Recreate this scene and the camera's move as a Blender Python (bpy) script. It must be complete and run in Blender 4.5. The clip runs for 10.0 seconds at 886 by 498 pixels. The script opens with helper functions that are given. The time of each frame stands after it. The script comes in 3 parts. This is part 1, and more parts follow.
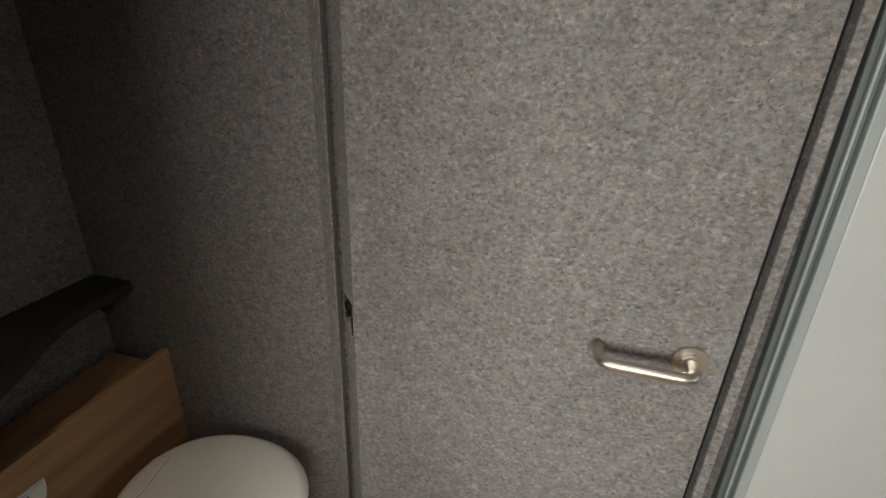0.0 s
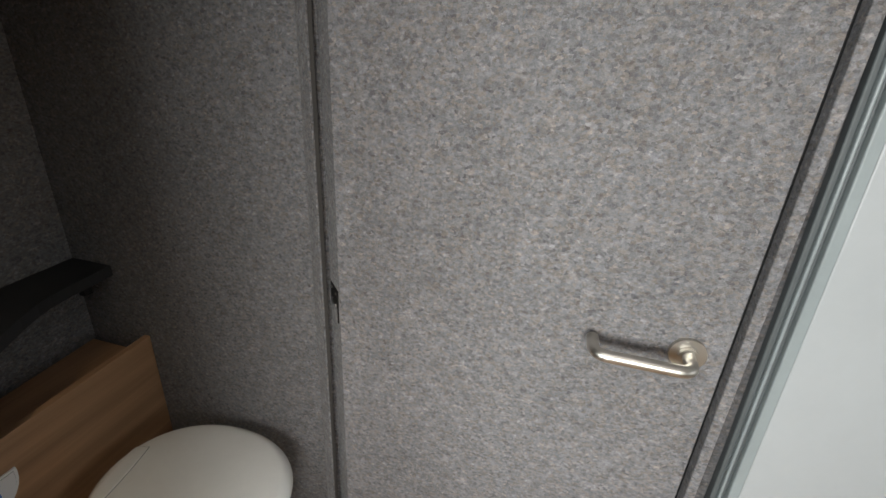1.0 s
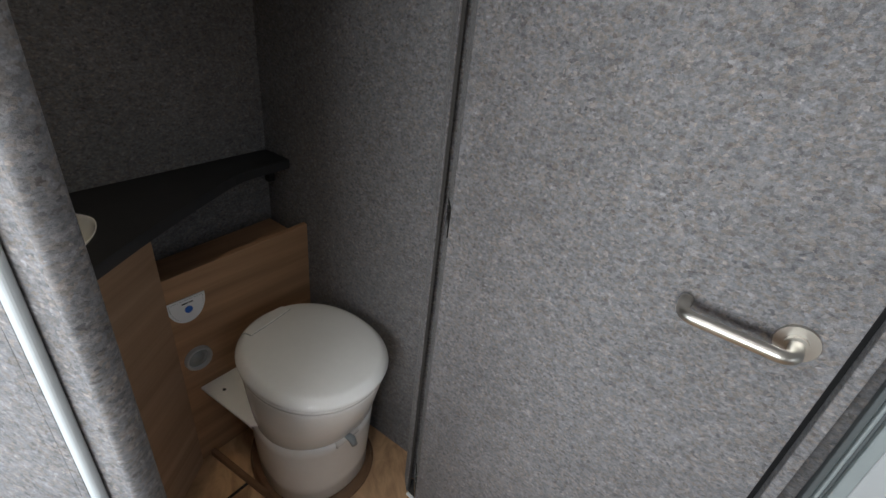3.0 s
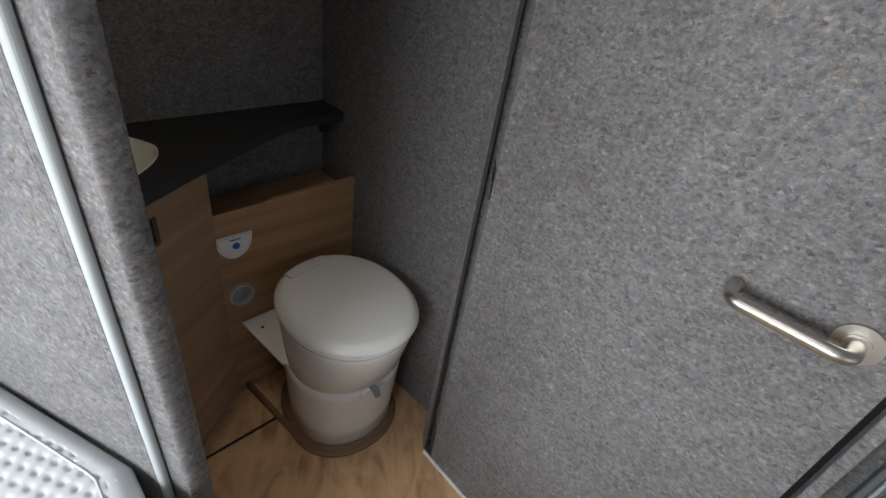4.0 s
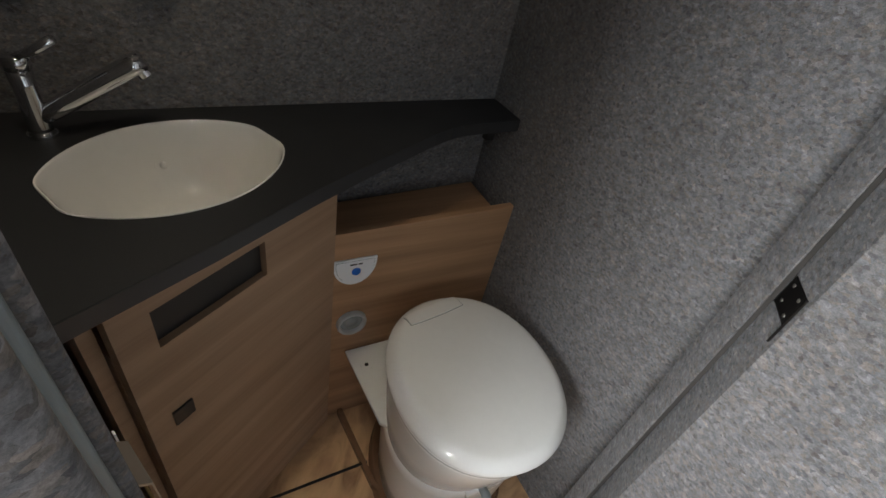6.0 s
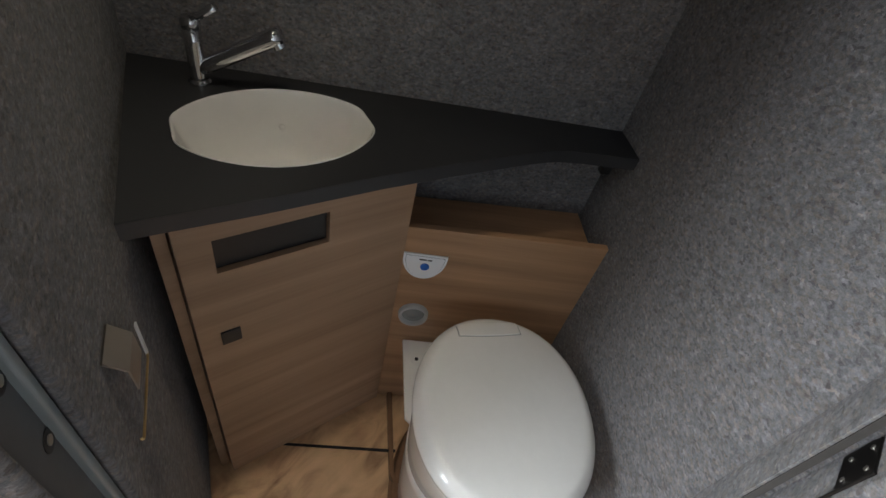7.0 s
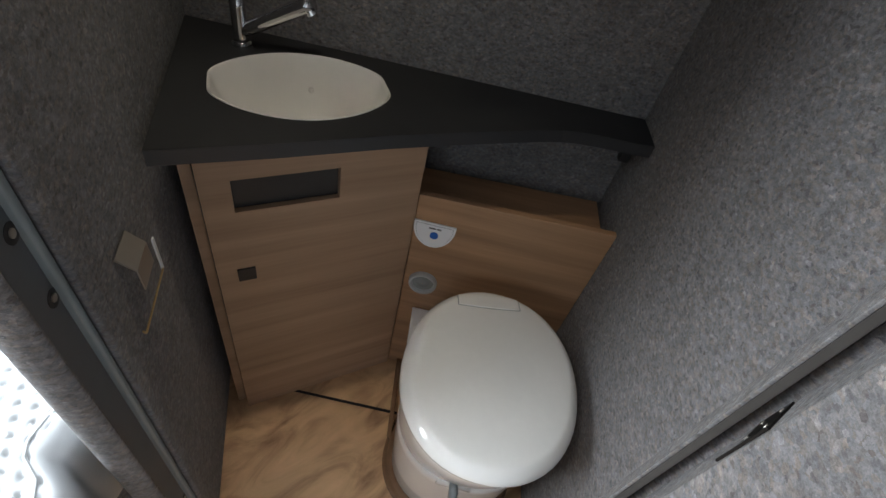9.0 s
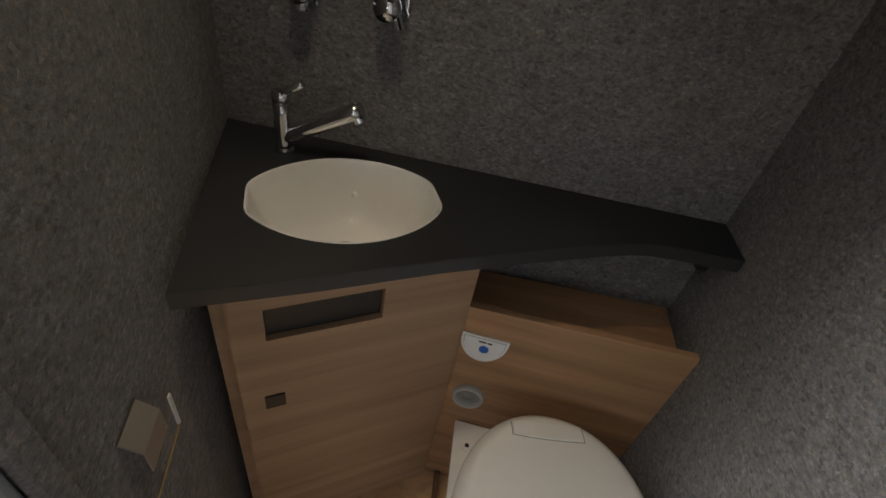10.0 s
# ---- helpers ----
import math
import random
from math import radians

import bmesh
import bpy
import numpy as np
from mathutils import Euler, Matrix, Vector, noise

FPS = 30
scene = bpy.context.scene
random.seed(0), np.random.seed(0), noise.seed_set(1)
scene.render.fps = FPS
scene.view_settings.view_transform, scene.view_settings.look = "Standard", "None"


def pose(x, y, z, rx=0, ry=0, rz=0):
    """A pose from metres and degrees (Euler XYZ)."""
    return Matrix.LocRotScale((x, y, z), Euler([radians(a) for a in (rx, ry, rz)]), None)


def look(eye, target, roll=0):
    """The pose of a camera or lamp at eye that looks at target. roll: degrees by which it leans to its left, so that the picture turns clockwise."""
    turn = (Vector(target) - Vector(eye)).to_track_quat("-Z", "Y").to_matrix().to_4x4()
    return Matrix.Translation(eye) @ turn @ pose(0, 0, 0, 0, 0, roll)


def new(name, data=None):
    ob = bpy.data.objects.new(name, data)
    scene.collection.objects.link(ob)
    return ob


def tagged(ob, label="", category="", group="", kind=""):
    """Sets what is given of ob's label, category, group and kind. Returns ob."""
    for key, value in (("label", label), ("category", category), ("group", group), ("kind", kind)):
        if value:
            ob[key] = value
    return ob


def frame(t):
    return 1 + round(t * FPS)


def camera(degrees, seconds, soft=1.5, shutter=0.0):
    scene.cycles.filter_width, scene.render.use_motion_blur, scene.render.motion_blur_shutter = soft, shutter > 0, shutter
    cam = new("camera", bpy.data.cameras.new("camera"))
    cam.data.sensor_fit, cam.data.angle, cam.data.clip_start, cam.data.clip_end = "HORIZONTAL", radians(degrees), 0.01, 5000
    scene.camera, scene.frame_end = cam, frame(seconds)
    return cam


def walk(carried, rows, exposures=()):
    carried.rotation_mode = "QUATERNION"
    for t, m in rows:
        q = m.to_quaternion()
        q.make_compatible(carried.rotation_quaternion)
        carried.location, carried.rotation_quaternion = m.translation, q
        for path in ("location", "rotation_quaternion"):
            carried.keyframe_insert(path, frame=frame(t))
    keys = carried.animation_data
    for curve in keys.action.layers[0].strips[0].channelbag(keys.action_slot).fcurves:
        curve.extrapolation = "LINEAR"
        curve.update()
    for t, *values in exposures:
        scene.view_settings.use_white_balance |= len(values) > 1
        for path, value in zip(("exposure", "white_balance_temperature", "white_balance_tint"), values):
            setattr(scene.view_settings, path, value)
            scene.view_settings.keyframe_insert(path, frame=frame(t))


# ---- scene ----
cam = camera(89.2, 10.0)
PATH = [
    (0, (-0.757, -0.884, 1.353), (1.038, -0.451, 0.584), 2.3),
    (0.5, (-0.724, -0.890, 1.340), (1.075, -0.466, 0.555), 2.2),
    (1, (-0.732, -0.888, 1.329), (1.059, -0.477, 0.535), 3.4),
    (1.5, (-0.773, -0.896, 1.319), (0.997, -0.496, 0.477), 4.7),
    (2, (-0.781, -0.923, 1.303), (0.92, -0.378, 0.404), 5.5),
    (2.5, (-0.78, -0.951, 1.293), (0.823, -0.201, 0.363), 8.4),
    (3, (-0.766, -0.986, 1.288), (0.697, -0.032, 0.313), 7.0),
    (3.2, (-0.765, -1.0, 1.278), (0.659, 0.008, 0.301), 7.0),
    (4.3, (-0.75, -1.008, 1.247), (0.509, 0.055, 0.112), 10.5),
    (4.5, (-0.743, -0.975, 1.241), (0.492, 0.089, 0.082), 10.1),
    (5, (-0.704, -0.87, 1.233), (0.44, 0.265, 0.049), 10.6),
    (5.5, (-0.638, -0.748, 1.216), (0.411, 0.462, 0.018), 11.2),
    (6, (-0.629, -0.656, 1.195), (0.271, 0.631, -0.044), 13.5),
    (6.2, (-0.628, -0.645, 1.205), (0.212, 0.658, -0.058), 14.2),
    (7.3, (-0.426, -0.707, 1.214), (-0.285, 0.778, -0.117), 14.8),
    (7.5, (-0.41, -0.722, 1.216), (-0.298, 0.763, -0.12), 14.6),
    (8, (-0.385, -0.748, 1.216), (-0.313, 0.73, -0.129), 15.1),
    (8.5, (-0.383, -0.755, 1.214), (-0.321, 0.706, -0.15), 15.4),
    (9, (-0.378, -0.745, 1.217), (-0.319, 0.705, -0.159), 15.0),
    (9.5, (-0.399, -0.71, 1.224), (-0.364, 0.792, -0.096), 13.6),
    (10, (-0.451, -0.6, 1.231), (-0.562, 0.975, 0.002), 11.5),
]
walk(cam, [(t, look(eye, target, roll)) for t, eye, target, roll in PATH], [
    (0, 0.0, 7800, 10), (0.5, 0.3, 7400, 10), (1.5, 0.4, 6800, 10), (2.5, 0.4, 6600, 10), (3, 0.1, 6550, 10), (4.5, -0.08, 6650, 10), (5, -0.18, 6650, 10), (5.5, 0.3, 6700, 10), (6, 0.78, 6600, 9), (7.5, 0.97, 6350, 9), (9, 0.97, 6350, 9), (9.5, 0.97, 6600, 9), (10, 0.93, 7100, 10)
])

# ---- world, daylight and exposure ----
world = bpy.data.worlds.new("world")
scene.world = world
world.use_nodes = True
wn = world.node_tree.nodes
sky = wn.new("ShaderNodeTexSky")
sky.sky_type, sky.sun_disc = 'NISHITA', False
sky.sun_elevation, sky.sun_rotation = radians(48), radians(250)
world.node_tree.links.new(sky.outputs[0], wn["Background"].inputs[0])
wn["Background"].inputs[1].default_value = 0.1


def area_lamp(name, m, sx, sy, watts, colour):
    data = bpy.data.lights.new(name, 'AREA')
    data.shape, data.size, data.size_y = 'RECTANGLE', sx, sy
    data.energy, data.color = watts, colour
    ob = new(name, data)
    ob.matrix_world = m
    return ob


# daylight of the side windows, fill from an added roof light and rear window, both unseen, and the small warm ceiling
# spot of the washroom
# overhead fill, let in by a made-up roof light
area_lamp("roof_fill_light", look((-1.02, -0.95, 1.955), (-1.02, -0.949, 0)), 0.46, 0.46, 2.6, (0.96, 0.98, 1.0))
side = area_lamp("side_window_daylight", look((-1.955, -1.10, 1.16), (-0.15, -0.52, 0.66)), 0.80, 0.60, 11.0, (0.92, 0.965, 1.0))
side.data.spread = radians(120)
# weak fill from behind, through a rear window that is made up
area_lamp("rear_fill_light", look((-0.85, -2.66, 1.10), (-0.35, -0.2, 0.55)), 0.90, 0.70, 2.2, (0.95, 0.975, 1.0))
area_lamp("bed_window_daylight", look((-1.955, -0.20, 1.22), (-0.9, -0.35, 0.75)), 0.55, 0.45, 16, (0.86, 0.94, 1.0))
spot = area_lamp("ceiling_spot_light", look((-0.64, -0.25, 1.935), (-0.64, -0.25, 0)), 0.05, 0.05, 0.34, (1.0, 0.87, 0.67))
spot.data.spread = radians(72)
sun_data = bpy.data.lights.new("sun", 'SUN')
sun_data.energy, sun_data.angle, sun_data.color = 2.0, radians(0.6), (1.0, 0.95, 0.88)
sun = new("sun", sun_data)
sun.matrix_world = look((3.0, 1.2, 5.0), (0, 0, 0))


# ---- materials ----
def material(name):
    m = bpy.data.materials.new(name)
    m.use_nodes = True
    nt = m.node_tree
    return m, nt, nt.nodes["Principled BSDF"]


def node(nt, kind, **inputs):
    n = nt.nodes.new(kind)
    for k, v in inputs.items():
        n.inputs[k.replace("_", " ")].default_value = v
    return n


def coords(nt, scale=(1, 1, 1), turn=0.0):
    """Object coordinates, turned about the upright axis and then scaled."""
    tc = nt.nodes.new("ShaderNodeTexCoord")
    mp = nt.nodes.new("ShaderNodeMapping")
    mp.vector_type = 'TEXTURE'
    mp.inputs["Scale"].default_value = tuple(1 / s for s in scale)
    mp.inputs["Rotation"].default_value = (0, 0, turn)
    nt.links.new(tc.outputs["Object"], mp.inputs["Vector"])
    return mp.outputs["Vector"]


def ramp(nt, fac, stops):
    r = nt.nodes.new("ShaderNodeValToRGB")
    e = r.color_ramp.elements
    while len(e) < len(stops):
        e.new(0.5)
    for el, (p, c) in zip(e, stops):
        el.position, el.color = p, (*c, 1)
    nt.links.new(fac, r.inputs["Fac"])
    return r.outputs["Color"]


def mix(nt, fac, a, b, kind='MIX'):
    m = nt.nodes.new("ShaderNodeMix")
    m.data_type, m.blend_type = 'RGBA', kind
    for sock, v in ((m.inputs[0], fac), (m.inputs[6], a), (m.inputs[7], b)):
        if isinstance(v, (int, float)):
            sock.default_value = v
        elif isinstance(v, tuple):
            sock.default_value = (*v, 1)
        else:
            nt.links.new(v, sock)
    return m.outputs[2]


def bump(nt, bsdf, height, strength, distance):
    b = node(nt, "ShaderNodeBump", Strength=strength, Distance=distance)
    nt.links.new(height, b.inputs["Height"])
    nt.links.new(b.outputs["Normal"], bsdf.inputs["Normal"])


def noise_fac(nt, vec, scale, detail=3.0, rough=0.6):
    n = node(nt, "ShaderNodeTexNoise", Scale=scale, Detail=detail, Roughness=rough)
    nt.links.new(vec, n.inputs["Vector"])
    return n.outputs["Fac"]


def plain(name, colour, rough=0.5, metal=0.0, vary=0.12, grain=60.0, relief=0.0, coat=0.0):
    """A plain surface with soft blotches, fine grain and a little uneven gloss."""
    m, nt, bsdf = material(name)
    v = coords(nt)
    big, small = noise_fac(nt, v, 5.0), noise_fac(nt, v, grain, 4.0)
    dark = tuple(c * (1 - vary) for c in colour)
    light = tuple(min(1.0, c * (1 + vary)) for c in colour)
    c1 = ramp(nt, big, [(0.3, dark), (0.7, light)])
    c2 = ramp(nt, small, [(0.3, (1 - vary * 0.7,) * 3), (0.7, (1, 1, 1))])
    nt.links.new(mix(nt, 1.0, c1, c2, 'MULTIPLY'), bsdf.inputs["Base Color"])
    r = ramp(nt, big, [(0.3, (rough * 0.85,) * 3), (0.7, (min(1, rough * 1.15),) * 3)])
    nt.links.new(r, bsdf.inputs["Roughness"])
    bsdf.inputs["Metallic"].default_value = metal
    bsdf.inputs["Coat Weight"].default_value = coat
    if relief:
        bump(nt, bsdf, small, 0.4, relief)
    return m


def felt(name, tone=1.0):
    """Heathered grey lining felt: light, dark and brownish flecks of a few millimetres."""
    m, nt, bsdf = material(name)
    v = coords(nt, (1, 1, 1.35))
    cells = node(nt, "ShaderNodeTexVoronoi", Scale=185.0, Randomness=1.0)
    warped = nt.nodes.new("ShaderNodeVectorMath")
    warped.operation = 'MULTIPLY_ADD'
    jitter = node(nt, "ShaderNodeTexNoise", Scale=120.0, Detail=2.0)
    nt.links.new(v, jitter.inputs["Vector"])
    nt.links.new(jitter.outputs["Color"], warped.inputs[0])
    warped.inputs[1].default_value = (0.011, 0.011, 0.011)
    nt.links.new(v, warped.inputs[2])
    nt.links.new(warped.outputs[0], cells.inputs["Vector"])
    split = nt.nodes.new("ShaderNodeSeparateColor")
    nt.links.new(cells.outputs["Color"], split.inputs[0])
    flecks = noise_fac(nt, v, 130, 4.0, 0.65)
    fine = noise_fac(nt, v, 480, 3.0, 0.7)
    big = noise_fac(nt, v, 4.0, 4.0)
    patches = noise_fac(nt, v, 42, 3.0, 0.6)
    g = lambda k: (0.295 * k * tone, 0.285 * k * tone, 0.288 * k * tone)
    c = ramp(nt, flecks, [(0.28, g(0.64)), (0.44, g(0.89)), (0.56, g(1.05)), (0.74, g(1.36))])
    tuft = ramp(nt, split.outputs[0], [(0.0, (0.66,) * 3), (0.10, (0.85,) * 3), (0.30, (0.96,) * 3), (0.70, (1.03,) * 3), (0.90, (1.15, 1.15, 1.14)), (1.0, (1.36, 1.34, 1.31))])
    c = mix(nt, 1.0, c, tuft, 'MULTIPLY')
    warm = ramp(nt, split.outputs[1], [(0.0, (0.95, 0.99, 1.04)), (0.6, (1.0, 1.0, 1.0)), (1.0, (1.09, 1.0, 0.91))])
    c = mix(nt, 1.0, c, warm, 'MULTIPLY')
    c = mix(nt, 1.0, c, ramp(nt, fine, [(0.3, (0.76,) * 3), (0.7, (1.18,) * 3)]), 'MULTIPLY')
    c = mix(nt, 1.0, c, ramp(nt, big, [(0.3, (0.9,) * 3), (0.7, (1.06,) * 3)]), 'MULTIPLY')
    c = mix(nt, 1.0, c, ramp(nt, patches, [(0.34, (0.86,) * 3), (0.52, (1.0,) * 3), (0.68, (1.12,) * 3)]), 'MULTIPLY')
    nt.links.new(c, bsdf.inputs["Base Color"])
    bsdf.inputs["Roughness"].default_value = 0.95
    bsdf.inputs["Specular IOR Level"].default_value = 0.15
    bsdf.inputs["Sheen Weight"].default_value = 0.08
    bump(nt, bsdf, fine, 0.5, 0.0012)
    return m


def wood(name, light, dark, along, scale=1.0, rough=0.45, relief=0.0004, turn=0.0, warps=2.5, knots=0.0):
    """Wood decor with the grain along the axis 'along' (0, 1 or 2), turned about the upright axis."""
    m, nt, bsdf = material(name)
    s = [9.0 * scale] * 3
    s[along] = 0.75 * scale
    v = coords(nt, tuple(s), turn)
    warp = noise_fac(nt, v, 1.5, 5.0, 0.6)
    s2 = [150.0 * scale] * 3
    s2[along] = 4.5 * scale
    fibre = noise_fac(nt, coords(nt, tuple(s2), turn), 1.0, 5.0, 0.7)
    s3 = [34.0 * scale] * 3
    s3[along] = 1.6 * scale
    streak = noise_fac(nt, coords(nt, tuple(s3), turn), 1.0, 3.0, 0.6)
    wave = node(nt, "ShaderNodeTexWave", Scale=0.8, Distortion=warps, Detail=4.0)
    wave.inputs["Detail Scale"].default_value = 0.7
    wave.bands_direction = 'Z' if along == 0 else 'X'
    nt.links.new(v, wave.inputs["Vector"])
    mid = tuple((a + b) / 2 for a, b in zip(light, dark))
    c = ramp(nt, wave.outputs["Fac"], [(0.05, dark), (0.45, mid), (0.95, light)])
    c = mix(nt, 0.62, c, ramp(nt, warp, [(0.3, dark), (0.5, mid), (0.72, light)]))
    c = mix(nt, 0.45, c, ramp(nt, streak, [(0.32, dark), (0.50, mid), (0.68, light)]))
    c = mix(nt, 1.0, c, ramp(nt, fibre, [(0.25, (0.84,) * 3), (0.7, (1.07,) * 3)]), 'MULTIPLY')
    if knots:
        burl = node(nt, "ShaderNodeTexNoise", Scale=1.0, Detail=5.0, Roughness=0.58, Distortion=1.6)
        nt.links.new(coords(nt, (13.0, 5.0, 9.0), turn), burl.inputs["Vector"])
        spots = burl.outputs["Fac"]
        c = mix(nt, knots, c, ramp(nt, spots, [(0.30, dark), (0.42, mid), (0.55, light), (0.75, tuple(min(1, k * 1.2) for k in light))]))
    nt.links.new(c, bsdf.inputs["Base Color"])
    nt.links.new(ramp(nt, fibre, [(0.2, (rough * 1.25,) * 3), (0.8, (rough * 0.85,) * 3)]), bsdf.inputs["Roughness"])
    bump(nt, bsdf, fibre, 0.25, relief)
    return m


FELT = felt("grey_felt", 0.66)
# the same felt at a lower tone, with the groove's shade in its colour
SHADED_FELT = felt("shaded_grey_felt", 0.34)
WALNUT = wood("walnut_decor", (0.53, 0.310, 0.170), (0.235, 0.128, 0.066), 0, 0.62)
WALNUT_FRONT = wood("walnut_decor_front", (0.45, 0.300, 0.195), (0.26, 0.160, 0.096), 0, 0.62, turn=math.atan2(0.197, 0.284), warps=2.2)
OAK_FLOOR = wood("oak_vinyl_floor", (0.66, 0.42, 0.235), (0.27, 0.150, 0.078), 1, 1.0, 0.38, turn=radians(-38), warps=6.0, knots=0.75)
EDGE_BAND = plain("charcoal_edge_band", (0.030, 0.031, 0.034), 0.45, vary=0.12, grain=300)
HOLDER = plain("satin_holder_metal", (0.50, 0.46, 0.41), 0.45, 0.75, vary=0.06)
BRASS = plain("yellowish_wire", (0.80, 0.62, 0.32), 0.40, 1.0, vary=0.05)
COUNTER = plain("anthracite_laminate", (0.022, 0.023, 0.026), 0.5, vary=0.2, grain=400, relief=0.0002)
CERAMIC = plain("white_basin_plastic", (0.78, 0.77, 0.75), 0.07, vary=0.03, coat=0.3)
WHITE_PLASTIC = plain("white_toilet_plastic", (0.86, 0.86, 0.84), 0.15, vary=0.03, coat=0.2)
WHITE_PAINT = plain("white_panel_paint", (0.39, 0.41, 0.42), 0.35, vary=0.03)
PANEL_WHITE = plain("white_control_plastic", (0.82, 0.84, 0.86), 0.35, vary=0.02)
GREY_PLASTIC = plain("grey_plastic", (0.26, 0.29, 0.30), 0.4)
CUP_GREY = plain("pale_grey_plastic", (0.30, 0.31, 0.30), 0.25)
LIGHT_GREY = plain("light_grey_plastic", (0.50, 0.50, 0.49), 0.4)
GAP_SEAL = plain("brown_grey_gap_seal", (0.060, 0.055, 0.051), 0.8, vary=0.2)
RUBBER = plain("black_rubber", (0.007, 0.007, 0.008), 0.9)
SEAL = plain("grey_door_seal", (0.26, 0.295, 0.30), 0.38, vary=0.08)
# the seal's grey darkened, for the shade in its set-back ribs
SEAL_SHADED = plain("shaded_grey_door_seal", (0.085, 0.097, 0.10), 0.5, vary=0.10)
DARK = plain("black_plastic", (0.014, 0.014, 0.015), 0.45)
BLUE = plain("blue_button", (0.02, 0.14, 0.55), 0.35)
STEEL = plain("brushed_steel", (0.58, 0.55, 0.50), 0.36, 1.0, vary=0.06, grain=500)
CHROME = plain("chrome", (0.75, 0.76, 0.78), 0.07, 1.0, vary=0.02)
STRIP = plain("pale_grey_strip_plastic", (0.46, 0.49, 0.50), 0.5, vary=0.06)
BLACK_HINGE = plain("black_hinge_metal", (0.02, 0.018, 0.017), 0.4, 0.6)
REBATE = plain("dark_rebate_plastic", (0.10, 0.11, 0.12), 0.45)
GASKET = plain("brown_base_gasket", (0.21, 0.125, 0.075), 0.25, vary=0.15, coat=0.3)
FABRIC = plain("white_mattress_fabric", (0.64, 0.66, 0.67), 0.85, vary=0.05, grain=700, relief=0.0006)
m, nt, bsdf = material("clear_plastic_wrap")
film_out = nt.nodes["Material Output"]
see = nt.nodes.new("ShaderNodeBsdfTransparent")
shine = node(nt, "ShaderNodeBsdfGlossy", Roughness=0.12)
blend = node(nt, "ShaderNodeMixShader", Fac=0.06)
nt.links.new(see.outputs[0], blend.inputs[1])
nt.links.new(shine.outputs[0], blend.inputs[2])
nt.links.new(blend.outputs[0], film_out.inputs["Surface"])
wr = node(nt, "ShaderNodeBump", Strength=0.9, Distance=0.02)
nt.links.new(noise_fac(nt, coords(nt), 22, 3.0, 0.6), wr.inputs["Height"])
nt.links.new(wr.outputs["Normal"], shine.inputs["Normal"])
FILM = m
CEILING = plain("pale_ceiling_lining", (0.60, 0.60, 0.58), 0.8)
GROUND = plain("outdoor_ground", (0.20, 0.19, 0.17), 0.9, vary=0.3)


# ---- building helpers ----
def part(name, bm, mat, parent=None, label="", smooth=False):
    bmesh.ops.recalc_face_normals(bm, faces=bm.faces)
    me = bpy.data.meshes.new(name)
    bm.to_mesh(me)
    bm.free()
    me.materials.append(mat)
    if smooth:
        me.polygons.foreach_set("use_smooth", [True] * len(me.polygons))
    ob = new(name, me)
    ob.parent = parent
    if label:
        ob["label"] = label
    return ob


def thing(name, x, y, z, label, category, group="", kind=""):
    e = new(name)
    e.location = (x, y, z)
    e.empty_display_size = 0.05
    bpy.context.view_layer.update()
    return tagged(e, label, category, group, kind)


def under(parent, ob):
    """Parent ob, built in world metres, under a thing."""
    ob.parent = parent
    ob.matrix_parent_inverse = Matrix.Translation(parent.location).inverted()
    return ob


def piece(name, bm, mat, owner, label="", smooth=False):
    return under(owner, part(name, bm, mat, None, label, smooth))


def subpiece(name, bm, mat, owner, label="", smooth=False):
    """A sub-part, under a part that stands in world metres."""
    ob = part(name, bm, mat, None, label, smooth)
    ob.parent = owner
    return ob


def structure(name, bm, mat, label, category, smooth=False):
    return tagged(part(name, bm, mat, None, "", smooth), label, category, "", "structure")


def soften(bm, width, segments=2, sharp=30):
    edges = [e for e in bm.edges if len(e.link_faces) == 2 and e.calc_face_angle(0) > radians(sharp)]
    bmesh.ops.bevel(bm, geom=edges, offset=width, segments=segments, profile=0.5, affect='EDGES', clamp_overlap=True)
    return bm


def prism(points, z0, z1, width=0.0, segments=2):
    """An upright prism over a plan."""
    bm = bmesh.new()
    lo = [bm.verts.new((x, y, z0)) for x, y in points]
    hi = [bm.verts.new((x, y, z1)) for x, y in points]
    n = len(points)
    for i in range(n):
        bm.faces.new((lo[i], lo[(i + 1) % n], hi[(i + 1) % n], hi[i]))
    bm.faces.new(lo[::-1])
    bm.faces.new(hi)
    bmesh.ops.recalc_face_normals(bm, faces=bm.faces)
    return soften(bm, width, segments) if width else bm


def box(x0, y0, z0, x1, y1, z1, width=0.0, segments=2):
    return prism([(x0, y0), (x1, y0), (x1, y1), (x0, y1)], z0, z1, width, segments)


def slab(p, q, t0, t1, z0, z1, width=0.0, segments=2):
    """A board along the plan line p to q, from t0 to t1 metres to its left."""
    d = Vector((q[0] - p[0], q[1] - p[1])).normalized()
    n = Vector((-d.y, d.x))
    pts = [(p[0] + n.x * t, p[1] + n.y * t) for t in (t0, t1)] + [(q[0] + n.x * t, q[1] + n.y * t) for t in (t1, t0)]
    return prism(pts, z0, z1, width, segments)


def loft(rings, cap=True):
    bm = bmesh.new()
    vs = [[bm.verts.new(p) for p in r] for r in rings]
    n = len(vs[0])
    for a, b in zip(vs, vs[1:]):
        for i in range(n):
            bm.faces.new((a[i], a[(i + 1) % n], b[(i + 1) % n], b[i]))
    if cap:
        bm.faces.new(vs[0][::-1])
        bm.faces.new(vs[-1])
    return bm


